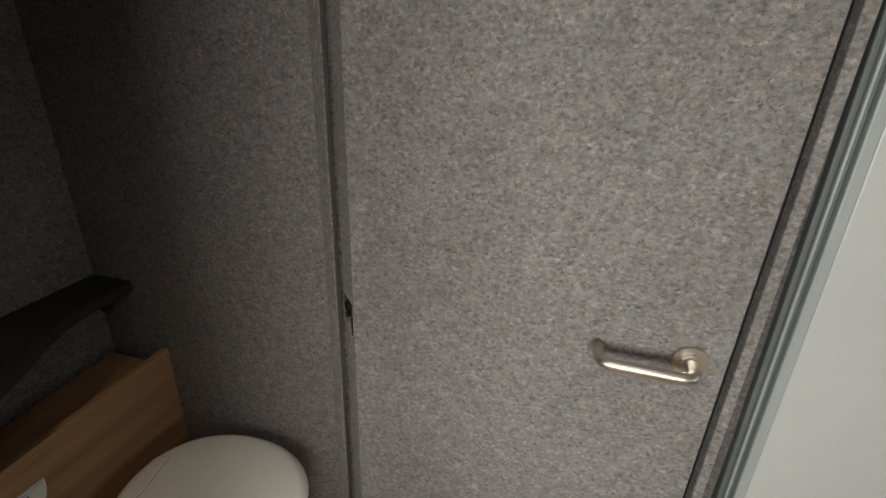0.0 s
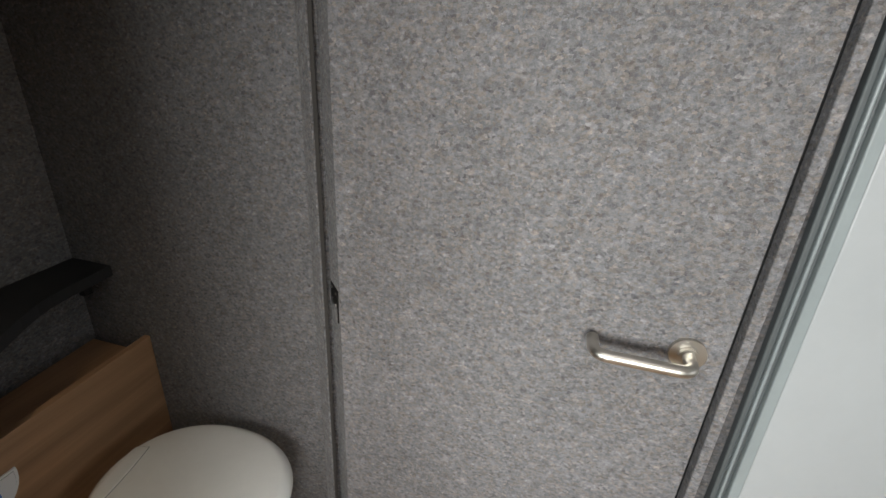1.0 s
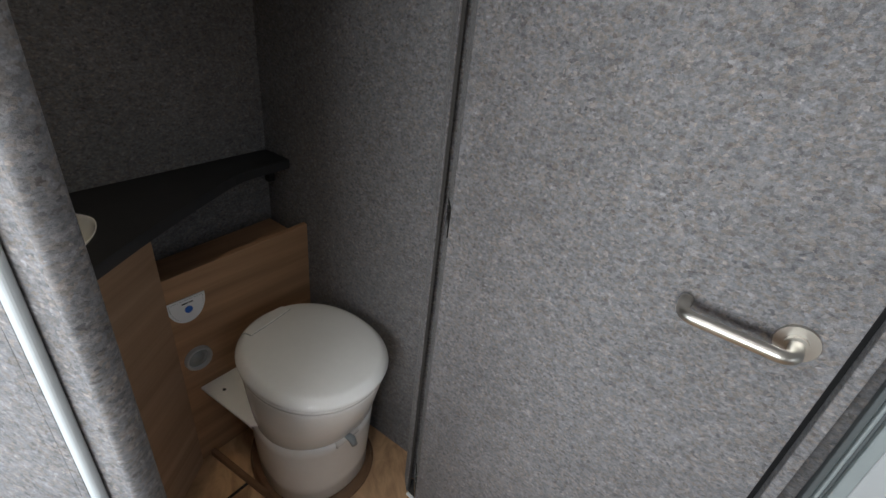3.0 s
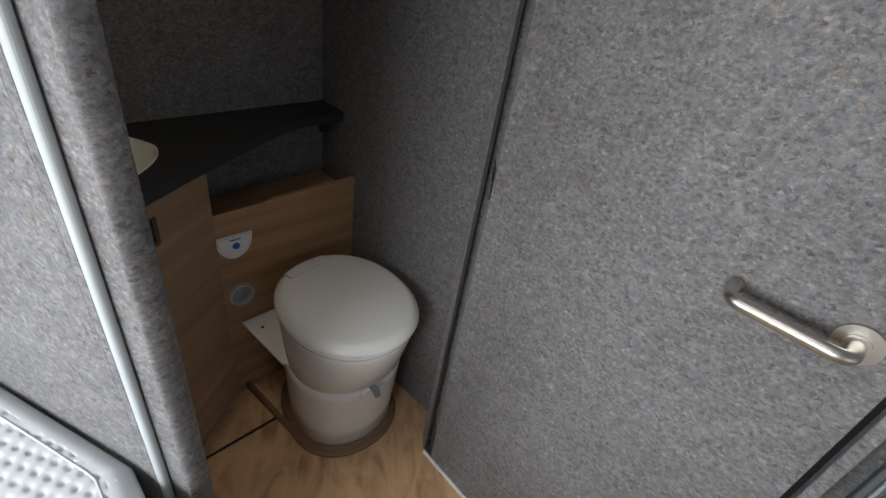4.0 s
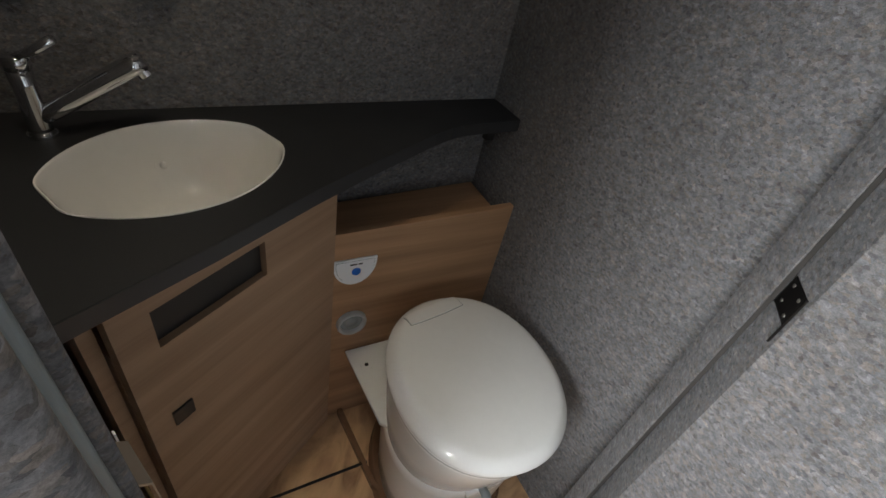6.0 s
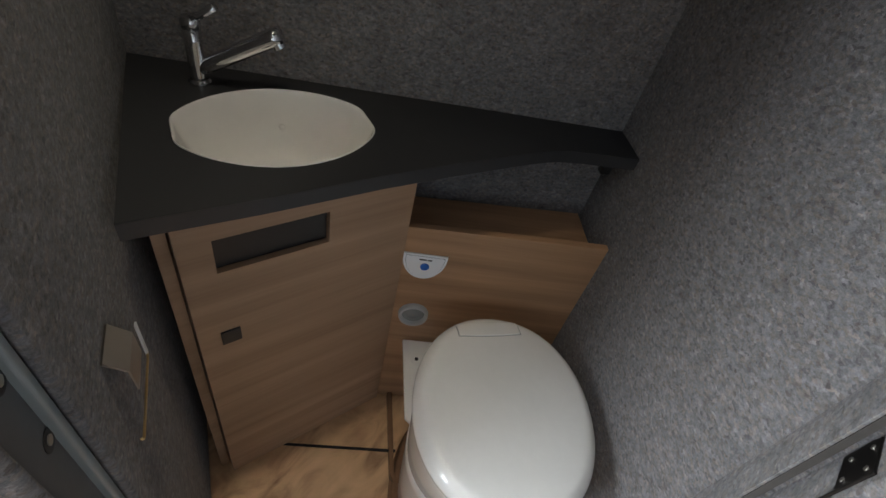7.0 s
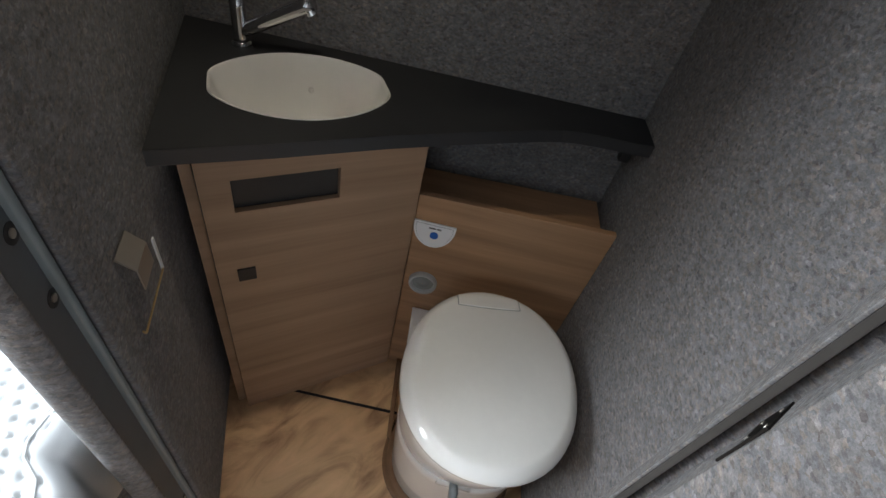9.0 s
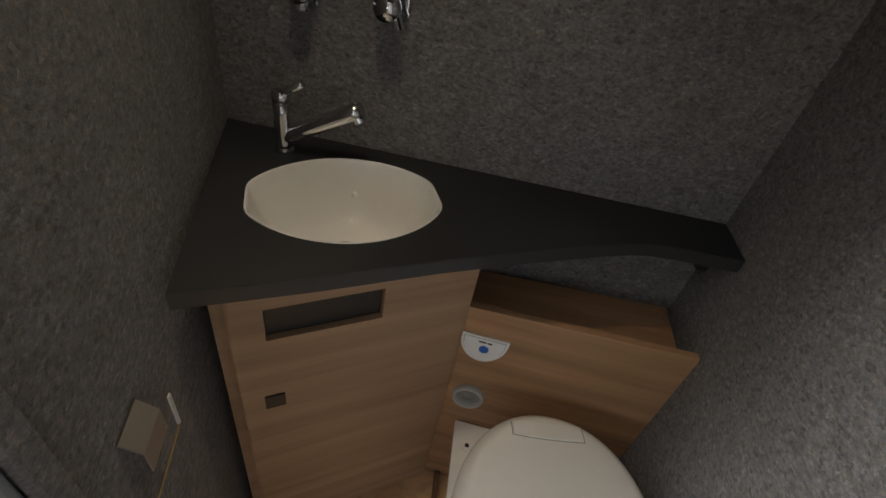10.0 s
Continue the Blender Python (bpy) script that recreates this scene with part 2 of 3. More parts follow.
def tube(points, radius, sides=16, radii=None):
    """A round bar through the points."""
    pts = [Vector(p) for p in points]
    rings, u = [], None
    for i, p in enumerate(pts):
        d = (pts[min(i + 1, len(pts) - 1)] - pts[max(i - 1, 0)]).normalized()
        if u is None:
            u = d.orthogonal().normalized()
        u = (u - d * u.dot(d)).normalized()
        w = d.cross(u)
        r = radii[i] if radii else radius
        rings.append([p + r * (math.cos(a) * u + math.sin(a) * w) for a in (2 * math.pi * k / sides for k in range(sides))])
    return loft(rings)


def rounded_path(points, r, steps=6):
    """The same way with its corners turned into curves."""
    pts = [Vector(p) for p in points]
    out = [pts[0]]
    for a, b, c in zip(pts, pts[1:], pts[2:]):
        p, q = b + (a - b).normalized() * r, b + (c - b).normalized() * r
        for k in range(steps + 1):
            t = k / steps
            out.append((1 - t) ** 2 * p + 2 * t * (1 - t) * b + t * t * q)
    return out + [pts[-1]]


def disc(centre, axis, radius, depth, sides=32, width=0.0):
    """A round plate from centre along axis."""
    c, a = Vector(centre), Vector(axis).normalized()
    bm = tube([c, c + a * depth], radius, sides)
    return soften(bm, width, 2, 40) if width else bm


def joined(*bms):
    out = bmesh.new()
    for bm in bms:
        me = bpy.data.meshes.new("tmp")
        bm.to_mesh(me)
        bm.free()
        out.from_mesh(me)
        bpy.data.meshes.remove(me)
    return out


# ---- plan ----
CORNER = (0.002, 0.186)        # east and north wall
DOOR0 = (-0.1025, -0.536)       # where the open door's face starts
LATCH = (-0.1278, -1.166)       # the open door's free edge
WEST_S, WEST_N = (-0.692, -0.514), (-0.956, 0.146)   # washroom partition, inner face
ROOF = 1.95
door_dir = Vector((LATCH[0] - DOOR0[0], LATCH[1] - DOOR0[1])).normalized()
door_out = Vector((door_dir.y, -door_dir.x))   # towards the room


def along(p, d, s, n=None, t=0.0):
    return (p[0] + d[0] * s + (n[0] * t if n else 0), p[1] + d[1] * s + (n[1] * t if n else 0))


# ---- structure ----
structure("ground", box(-60, -60, -0.62, 60, 60, -0.60), GROUND, "bare ground outside the parked van", "ground")
structure("floor", box(-1.98, -2.7, -0.05, 0.10, 0.24, 0.0), OAK_FLOOR, "oak-look vinyl floor of the van", "floor")
BEND = (-0.003, 0.020)
WALL_S = (0.006, -0.4885)
structure("wall_east", prism([CORNER, BEND, WALL_S, (WALL_S[0] + 0.04, WALL_S[1]), (BEND[0] + 0.04, BEND[1]), (CORNER[0] + 0.04, CORNER[1])], 0.0, ROOF), FELT, "grey felt-lined washroom wall beside the toilet", "wall")
structure("wall_north", slab((-1.98, 0.086), (CORNER[0] + 0.03, CORNER[1] + 0.0015), 0.0, 0.04, 0.0, ROOF), FELT, "grey felt-lined wall behind the basin", "wall")
structure("wall_west", slab(WEST_S, (-0.964, 0.164), 0.0, 0.043, 0.0, ROOF), FELT, "grey felt-lined partition between washroom and bed", "wall")
RX0, RX1, RY0, RY1 = -1.27, -0.77, -1.20, -0.70      # roof light, unseen, added for overhead fill
bm = joined(box(-1.98, -2.7, ROOF, RX0, 0.24, ROOF + 0.04), box(RX1, -2.7, ROOF, 0.10, 0.24, ROOF + 0.04), box(RX0, -2.7, ROOF, RX1, RY0, ROOF + 0.04), box(RX0, RY1, ROOF, RX1, 0.24, ROOF + 0.04))
structure("ceiling", bm, CEILING, "pale lined ceiling of the van with an added roof light opening", "ceiling")
SX0, SX1, SZ0, SZ1 = -1.35, -0.35, 0.70, 1.50          # rear window, unseen, added for the fill lamp
bm = joined(box(-1.98, -2.74, 0.0, SX0, -2.70, ROOF), box(SX1, -2.74, 0.0, 0.10, -2.70, ROOF), box(SX0, -2.74, 0.0, SX1, -2.70, SZ0), box(SX0, -2.74, SZ1, SX1, -2.70, ROOF))
structure("wall_south", bm, FELT, "plain felt-lined end wall with an added window opening", "wall")
structure("wall_header", box(-0.70, -0.560, 1.64, 0.03, -0.525, ROOF, 0.002, 1), FELT, "felt-lined header over the washroom doorway", "wall")
WY0, WY1, WZ0, WZ1 = -1.52, -0.68, 0.84, 1.48         # side window
BY0, BY1, BZ0, BZ1 = -0.48, 0.08, 0.99, 1.45           # bed window
bm = joined(box(-2.02, -2.74, 0, -1.98, WY0, ROOF), box(-2.02, WY1, 0, -1.98, BY0, ROOF), box(-2.02, BY1, 0, -1.98, 0.24, ROOF), box(-2.02, BY0, 0, -1.98, BY1, BZ0), box(-2.02, BY0, BZ1, -1.98, BY1, ROOF), box(-2.02, WY0, WZ1, -1.98, WY1, ROOF), box(-2.02, WY0, 0, -1.98, WY1, WZ0))
structure("wall_outer", bm, FELT, "felt-lined van side with a window opening", "wall")
structure("wall_far_side", box(0.10, -2.74, 0, 0.14, 0.24, ROOF), FELT, "plain far side of the van body", "wall")


def window_frame(name, parts, label):
    w = thing_later(name, label)
    for p in parts:
        under(w, part("window_frame", p, DARK))


def thing_later(name, label):
    e = new(name)
    bpy.context.view_layer.update()
    return tagged(e, label, "window", "", "structure")


window_frame("window_1", [box(-2.0, WY0 - 0.03, WZ0 - 0.03, -1.97, WY1 + 0.03, WZ0), box(-2.0, WY0 - 0.03, WZ1, -1.97, WY1 + 0.03, WZ1 + 0.03), box(-2.0, WY0 - 0.03, WZ0, -1.97, WY0, WZ1), box(-2.0, WY1, WZ0, -1.97, WY1 + 0.03, WZ1)], "black-framed side window of the van")
window_frame("window_2", [box(RX0 - 0.03, RY0 - 0.03, ROOF - 0.014, RX1 + 0.03, RY0, ROOF), box(RX0 - 0.03, RY1, ROOF - 0.014, RX1 + 0.03, RY1 + 0.03, ROOF), box(RX0 - 0.03, RY0, ROOF - 0.014, RX0, RY1, ROOF), box(RX1, RY0, ROOF - 0.014, RX1 + 0.03, RY1, ROOF)], "framed roof light, unseen and added for fill light")
window_frame("window_3", [box(-2.0, BY0 - 0.02, BZ0 - 0.03, -1.97, BY1 + 0.02, BZ0), box(-2.0, BY0 - 0.02, BZ1, -1.97, BY1 + 0.02, BZ1 + 0.03), box(-2.0, BY0 - 0.02, BZ0, -1.97, BY0, BZ1), box(-2.0, BY1, BZ0, -1.97, BY1 + 0.02, BZ1)], "black-framed window over the bed")

window_frame("window_4", [box(SX0 - 0.03, -2.71, SZ0 - 0.03, SX1 + 0.03, -2.69, SZ0), box(SX0 - 0.03, -2.71, SZ1, SX1 + 0.03, -2.69, SZ1 + 0.03), box(SX0 - 0.03, -2.71, SZ0, SX0, -2.69, SZ1), box(SX1, -2.71, SZ0, SX1 + 0.03, -2.69, SZ1)], "black-framed rear window, unseen and added for fill light")

# ---- right-hand side: door, its frame strip, seal and white panel ----
def on_door(s, t, z):
    """A point on the open door: s metres from the hinge, t metres out of its face."""
    return Vector((DOOR0[0] + door_dir.x * s + door_out.x * t, DOOR0[1] + door_dir.y * s + door_out.y * t, z))


def door_slab(s0, s1, t0, t1, z0, z1, width=0.0, segments=2):
    pts = [on_door(s, t, 0)[:2] for s, t in ((s0, t0), (s1, t0), (s1, t1), (s0, t1))]
    return prism(pts, z0, z1, width, segments)


WIDE = (Vector(LATCH) - Vector(DOOR0)).length
door = thing("washroom_door", *on_door(0.3, -0.015, 0.012), "open washroom door lined with grey felt, with a steel lever handle", "door")
CREASE = 0.027
EDGE_S, EDGE_T = -0.0158, -0.0450                          # where the slanted hinge edge ends


def door_plan(pts, z0, z1, width=0.0):
    return prism([tuple(on_door(s, t, 0)[:2]) for s, t in pts], z0, z1, width, 2)


piece("door_leaf", door_plan([(CREASE, 0), (WIDE, 0), (WIDE, -0.047), (-0.027, -0.047), (-0.0252, -0.0397), (EDGE_S, EDGE_T)], 0.012, 1.625, 0.0012), FELT, door)
edge = Vector((EDGE_S - CREASE, EDGE_T)).normalized()
edge_n = Vector((edge.y, -edge.x))
if edge_n.x > 0:
    edge_n = -edge_n


def on_edge(a, t, z):
    """A point on the leaf's slanted hinge edge, a metres from the crease, t metres off it."""
    return on_door(CREASE + edge.x * a + edge_n.x * t, edge.y * a + edge_n.y * t, z)


for z in (0.055, 0.893, 1.52):
    c = [on_edge(a, t, z) for a, t in ((0.010, 0.0002), (0.053, 0.0002), (0.053, 0.0020), (0.010, 0.0020))]
    h = piece("hinge", prism([tuple(p[:2]) for p in c], z + 0.003, z + 0.043, 0.0006, 1), BLACK_HINGE, door, "small black screwed hinge")
    subpiece("hinge_barrel", tube([on_edge(0.0085, 0.0012, z - 0.022), on_edge(0.0085, 0.0012, z + 0.043)], 0.0015, 10), BLACK_HINGE, h)
    n3 = on_edge(0, 1, 0) - on_edge(0, 0, 0)
    for a, dz in ((0.019, 0.010), (0.042, 0.014), (0.018, 0.034), (0.043, 0.036)):
        subpiece("screw", disc(on_edge(a, 0.0018, z + dz), n3, 0.0024, 0.001, 10), STEEL, h)
# lever handle: round rose, U-shaped lever that turns back to the leaf
hs, hz = 0.580, 0.957
rose = piece("rose", disc(on_door(hs, 0.0, hz), (*door_out, 0), 0.0248, 0.007, 36, 0.002), STEEL, door, "round brushed steel rose")
subpiece("rose_cap", disc(on_door(hs, 0.008, hz), (*door_out, 0), 0.0135, 0.006, 24, 0.001), STEEL, rose)
way = rounded_path([on_door(hs, 0.006, hz), on_door(hs, 0.051, hz), on_door(hs - 0.129, 0.050, hz - 0.001), on_door(hs - 0.131, 0.010, hz + 0.001)], 0.020, 9)
piece("lever", tube(way, 0.0090, 18), STEEL, door, "brushed steel U-shaped lever", True)

structure("hinge_post", prism([(-0.0775, -0.5035), (-0.0975, -0.5260), (-0.0935, -0.5270), (-0.050, -0.4905), (0.046, -0.4905), (0.046, -0.4875), (-0.060, -0.4875)], 0.0, 1.92, 0.0010, 2), FELT, "felt-covered door post on the hinge side", "door post")
structure("hinge_gap_seal", prism([(-0.0938, -0.5274), (-0.0860, -0.5302), (-0.0660, -0.5130), (-0.0660, -0.5050)], 0.0, 1.92), GAP_SEAL, "dark brown-grey seal in the gap between post and door", "seal")
structure("hinge_gap_foot", prism([(-0.1030, -0.5610), (-0.0925, -0.5290), (-0.0670, -0.5150), (-0.0590, -0.5215)], 0.0, 0.011), GAP_SEAL, "dark foot of the gap beside the door hinge", "seal")
seal_gap = part("door_gap_seal", door_slab(WIDE + 0.0005, WIDE + 0.0115, -0.045, -0.022, 0.0, 1.92), RUBBER)
tagged(seal_gap, "black rubber seal in the gap beside the door", "seal", "", "structure")
structure("trim_latch_side", door_slab(WIDE + 0.0115, WIDE + 0.027, -0.03, 0.001, 0.0, 1.92, 0.002, 2), FELT, "felt-covered door post strip", "trim")


def leaning(bm, lean):
    """Lean an upright strip towards the door with height, as the van's side does."""
    for v in bm.verts:
        k = -(v.co.z - 0.78) * lean
        v.co.x, v.co.y = v.co.x + door_dir.x * k, v.co.y + door_dir.y * k
    return bm


# shade of the recess is put into the felt's tone
structure("trim_groove", leaning(door_slab(WIDE + 0.027, WIDE + 0.048, -0.045, -0.020, 0.0, 1.92), 0.004), SHADED_FELT, "recessed felt groove behind the door post, shade in its colour", "trim")
frame_seal = thing("door_frame_seal", *on_door(WIDE + 0.06, 0, 0), "grey ribbed rubber seal beside the white panel", "seal", "", "structure")
# set-back ribs carry the shade between the raised ones in their colour
for s0, s1, t, mat in ((0.048, 0.0560, -0.006, SEAL_SHADED), (0.0560, 0.0605, 0.000, SEAL), (0.0605, 0.0650, -0.002, SEAL_SHADED), (0.0650, 0.080, 0.007, SEAL)):
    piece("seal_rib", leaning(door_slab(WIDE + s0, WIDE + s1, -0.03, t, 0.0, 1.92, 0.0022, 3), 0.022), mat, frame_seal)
structure("white_panel", leaning(door_slab(WIDE + 0.080, WIDE + 0.95, -0.03, 0.004, 0.0, ROOF, 0.003, 3), 0.022), WHITE_PAINT, "smooth white painted van panel beside the door", "panel")

# ---- left jamb of the washroom opening ----
wd = (Vector(WEST_S) - Vector(WEST_N)).normalized()      # along the partition, towards the opening
wn_ = Vector((wd.y, -wd.x))                               # away from the washroom
if wn_.x > 0:
    wn_ = -wn_


def on_west(s, t, z=None):
    """Plan point near the jamb: s metres past the partition's end, t metres outwards."""
    v = Vector(WEST_S) + wd * s + wn_ * t
    return (v.x, v.y) if z is None else (v.x, v.y, z)


def jamb(s0, s1, t0, t1, z0, z1, width=0.0, seg=2):
    return prism([on_west(s0, t0), on_west(s1, t0), on_west(s1, t1), on_west(s0, t1)], z0, z1, width, seg)


post = thing("door_post", *on_west(0.02, 0.02, 0), "felt-wrapped washroom door post with a rounded nose", "door post", "", "structure")
piece("felt_lip", jamb(-0.0220, 0.0038, -0.0095, -0.0004, 0.0, 1.92, 0.0035, 3), FELT, post, "felt-covered rounded lip of the partition")
piece("stop_ridge", jamb(0.0040, 0.0145, -0.0025, 0.0298, 0.0, 1.92, 0.0033, 4), SEAL, post, "narrow rounded grey stop ridge")
piece("rebate", jamb(0.0147, 0.0610, 0.0050, 0.0298, 0.0, 1.92), REBATE, post, "dark screwed rebate strip")
nose = []
for k in range(17):
    a = -math.pi / 2 + math.pi * k / 16
    nose.append(on_west(0.0600 + 0.0090 * abs(math.cos(a)) ** 0.8, 0.0165 + 0.0172 * math.sin(a)))
piece("nose", prism(nose, 0.0, 1.92), FELT, post, "rounded pale felt nose", True)
piece("groove", jamb(0.0, 0.0595, 0.0300, 0.0322, 0.0, 1.92), FELT, post, "felt-lined groove")
piece("trim_strip", jamb(0.0145, 0.0285, 0.0330, 0.0448, 0.0, 1.92, 0.0052, 4), STRIP, post, "pale grey edge strip")
piece("outer_edge", jamb(0.0002, 0.0142, 0.032, 0.0432, 0.0, 1.92, 0.001, 1), FELT, post, "felt-covered outer edge")
for z in (0.30, 0.852, 0.930, 1.50):
    s = piece("screw", disc(on_west(0.0215, 0.0050, z), (*(-wn_), 0), 0.0042, 0.0014, 14), STEEL, post, "countersunk steel screw")
    subpiece("countersink", disc(on_west(0.0215, 0.0051, z), (*(-wn_), 0), 0.0095, 0.0006, 20), DARK, s, "dark countersink")

# ---- washroom floor pieces ----
structure("floor_panel", prism([(-0.03, -0.156), (-0.62, -0.158), (-0.80, -0.16), (-0.93, 0.13), (0.0, 0.172)], 0.002, 0.006), OAK_FLOOR, "oak-look floor panel under the washroom unit", "floor")
structure("floor_joint", box(-0.80, -0.163, 0.0, -0.36, -0.156, 0.0055), RUBBER, "dark joint in the washroom floor", "joint")

# white strip added for the line of light under the door
structure("door_foot_light", door_slab(-0.004, WIDE, -0.004, 0.004, 0.0, 0.009, 0.0015, 2), PANEL_WHITE, "narrow pale strip for the light along the foot of the open door", "threshold")

# ---- toilet ledge, vanity and counter ----
ledge = thing("toilet_ledge", -0.21, 0.05, 0.006, "walnut-look boxed ledge behind the toilet", "ledge")
front = box(-0.424, 0.0, 0.006, -0.004, 0.016, 0.660, 0.0015, 2)
for v in front.verts:
    if v.co.z > 0.3:
        v.co.z -= 0.013 * min(1.0, max(0.0, (-0.004 - v.co.x) / 0.42))     # the top edge drops towards the vanity
piece("front_panel", front, WALNUT, ledge)
piece("top_board", prism([(-0.436, 0.016), (-0.010, 0.016), (-0.006, 0.184), (-0.436, 0.152)], 0.596, 0.611), WALNUT, ledge)

vd = Vector((-0.284, -0.197)).normalized()                # along the vanity front, to the partition
vn = Vector((vd.y, -vd.x))                                # out of the front
if vn.y > 0:
    vn = -vn
V0 = (-0.424, -0.012)


def on_van(s, t, z=None):
    x, y = V0[0] + vd.x * s + vn.x * t, V0[1] + vd.y * s + vn.y * t
    return (x, y) if z is None else (x, y, z)


def van_slab(s0, s1, t0, t1, z0, z1, width=0.0, seg=2):
    return prism([on_van(s0, t0), on_van(s1, t0), on_van(s1, t1), on_van(s0, t1)], z0, z1, width, seg)


vanity = thing("vanity_cabinet", *on_van(0.2, -0.1, 0.006), "walnut-look corner vanity cabinet under the basin", "cabinet")
piece("carcass", prism([on_van(0.012, -0.020), on_van(0.392, -0.020), on_van(0.392, -0.072), (-0.93, 0.110), (-0.432, 0.140)], 0.006, 0.690), WALNUT_FRONT, vanity)
SL = (0.166, 0.345, 0.678, 0.744)


def panel_with_slot():
    """The vanity's front: one board with the grip slot cut through it."""
    bm = bmesh.new()
    ss, zs = (0.0, SL[0], SL[1], 0.392), (0.012, SL[2], SL[3], 0.811)
    v = [[[bm.verts.new(on_van(s, t, z)) for z in zs] for s in ss] for t in (0.0, -0.018)]
    for i in range(3):
        for j in range(3):
            if (i, j) != (1, 1):
                bm.faces.new((v[0][i][j], v[0][i + 1][j], v[0][i + 1][j + 1], v[0][i][j + 1]))
                bm.faces.new((v[1][i][j], v[1][i][j + 1], v[1][i + 1][j + 1], v[1][i + 1][j]))
    loop = [(0, 0), (1, 0), (2, 0), (3, 0), (3, 1), (3, 2), (3, 3), (2, 3), (1, 3), (0, 3), (0, 2), (0, 1)]
    for ring in (loop, [(1, 1), (2, 1), (2, 2), (1, 2)]):
        for (a, c), (d, e) in zip(ring, ring[1:] + ring[:1]):
            bm.faces.new((v[0][a][c], v[0][d][e], v[1][d][e], v[1][a][c]))
    return bm


door_panel = piece("door_panel", panel_with_slot(), WALNUT_FRONT, vanity)
subpiece("slot_tray", van_slab(SL[0] + 0.001, SL[1] - 0.001, -0.0175, -0.0110, SL[2] + 0.001, SL[3] - 0.001), DARK, door_panel, "black recessed grip slot")
subpiece("push_latch", van_slab(0.326, 0.358, 0.0, 0.004, 0.509, 0.541, 0.0012, 2), DARK, door_panel, "square black push latch")
piece("filler_strip", van_slab(0.394, 0.412, -0.050, -0.028, 0.006, 0.811), WALNUT_FRONT, vanity, "set-back wood filler strip")

counter_front = [(-0.0015, 0.071), (-0.045, 0.067), (-0.103, 0.0635), (-0.149, 0.057), (-0.183, 0.0465), (-0.229, 0.025), (-0.296, -0.012), (-0.371, -0.053), (-0.483, -0.119),
                 (-0.627, -0.212), (-0.766, -0.295)]
counter_plan = [(0.001, 0.183)] + counter_front + [(-0.952, 0.135)]
counter = thing("counter", -0.5, 0.0, 0.808, "matt anthracite washroom counter with a curved front", "counter")

SC, SU, SV = Vector((-0.656, -0.025)), Vector((0.894, 0.447)), Vector((-0.447, 0.894))


def sink_angles(n=12, e=0.34):
    """Angles that set the outline's points evenly along its ends and its long sides."""
    top = math.sqrt(0.5) ** e
    quarter = [math.asin((top * i / n) ** (1 / e)) for i in range(n)] + [math.acos((top * (1 - i / n)) ** (1 / e)) for i in range(n)]
    half = quarter + [math.pi / 2] + [math.pi - q for q in quarter[:0:-1]]
    return half + [math.pi + q for q in half]


SINK_ANGLES = sink_angles()


def sink_ring(k, z):
    """The basin's barrel-shaped outline, scaled by k."""
    out = []
    for a in SINK_ANGLES:
        c, s = math.cos(a), math.sin(a)
        u = 0.149 * math.copysign(abs(c) ** 0.34, c)
        half = 0.054 + 0.066 * (1 - abs(u / 0.149) ** 2.0)
        v = half * math.copysign(abs(s) ** 0.34, s)
        p = SC + SU * u * k + SV * v * k
        out.append((p.x, p.y, z))
    return out


def counter_mesh():
    """The counter with the basin cut out: a sheet with a hole, thickened."""
    bm = bmesh.new()
    edges = []
    for ring in ([(x, y) for x, y in counter_plan], [(p[0], p[1]) for p in sink_ring(0.985, 0)]):
        vs = [bm.verts.new((x, y, 0.837)) for x, y in ring]
        edges += [bm.edges.new((vs[i], vs[(i + 1) % len(vs)])) for i in range(len(vs))]
    bmesh.ops.triangle_fill(bm, use_beauty=True, use_dissolve=False, edges=edges)
    geom = bmesh.ops.extrude_face_region(bm, geom=bm.faces[:])
    for v in geom["geom"]:
        if isinstance(v, bmesh.types.BMVert):
            v.co.z -= 0.024
    return bm


piece("worktop", counter_mesh(), COUNTER, counter)


def band_mesh():
    """The edge strip glued along the counter's curved front."""
    pts = [Vector(p) for p in counter_front]
    outer, inner = [], []
    for i, p in enumerate(pts):
        d = (pts[min(i + 1, len(pts) - 1)] - pts[max(i - 1, 0)]).normalized()
        n = Vector((-d.y, d.x))
        outer.append(tuple(p + n * 0.0015))
        inner.append(tuple(p - n * 0.002))
    return prism(outer + inner[::-1], 0.8120, 0.8362)


piece("edge_band", band_mesh(), EDGE_BAND, counter, "charcoal edge band on the curved front")

basin = thing("wash_basin", SC.x, SC.y, 0.74, "cream-white barrel-shaped basin set into the dark counter", "basin")
rings = [sink_ring(1.0, 0.8385), sink_ring(0.998, 0.8400), sink_ring(0.990, 0.8405)]
rings += [sink_ring(k, 0.729 + 0.1095 * (k / 0.978) ** 5.2) for k in (0.978, 0.965, 0.945, 0.92, 0.89, 0.86, 0.83, 0.79, 0.75, 0.71, 0.67, 0.63, 0.58, 0.52, 0.45, 0.36, 0.25, 0.15, 0.09)]
piece("bowl", loft(rings + [sink_ring(0.07, 0.724), sink_ring(0.5, 0.724), sink_ring(0.75, 0.735), sink_ring(0.95, 0.80), sink_ring(0.99, 0.839)], False), CERAMIC, basin, "", True)
drain = piece("drain", disc((SC.x, SC.y, 0.7285), (0, 0, 1), 0.020, 0.0045, 28, 0.0015), CHROME, basin, "chrome drain")
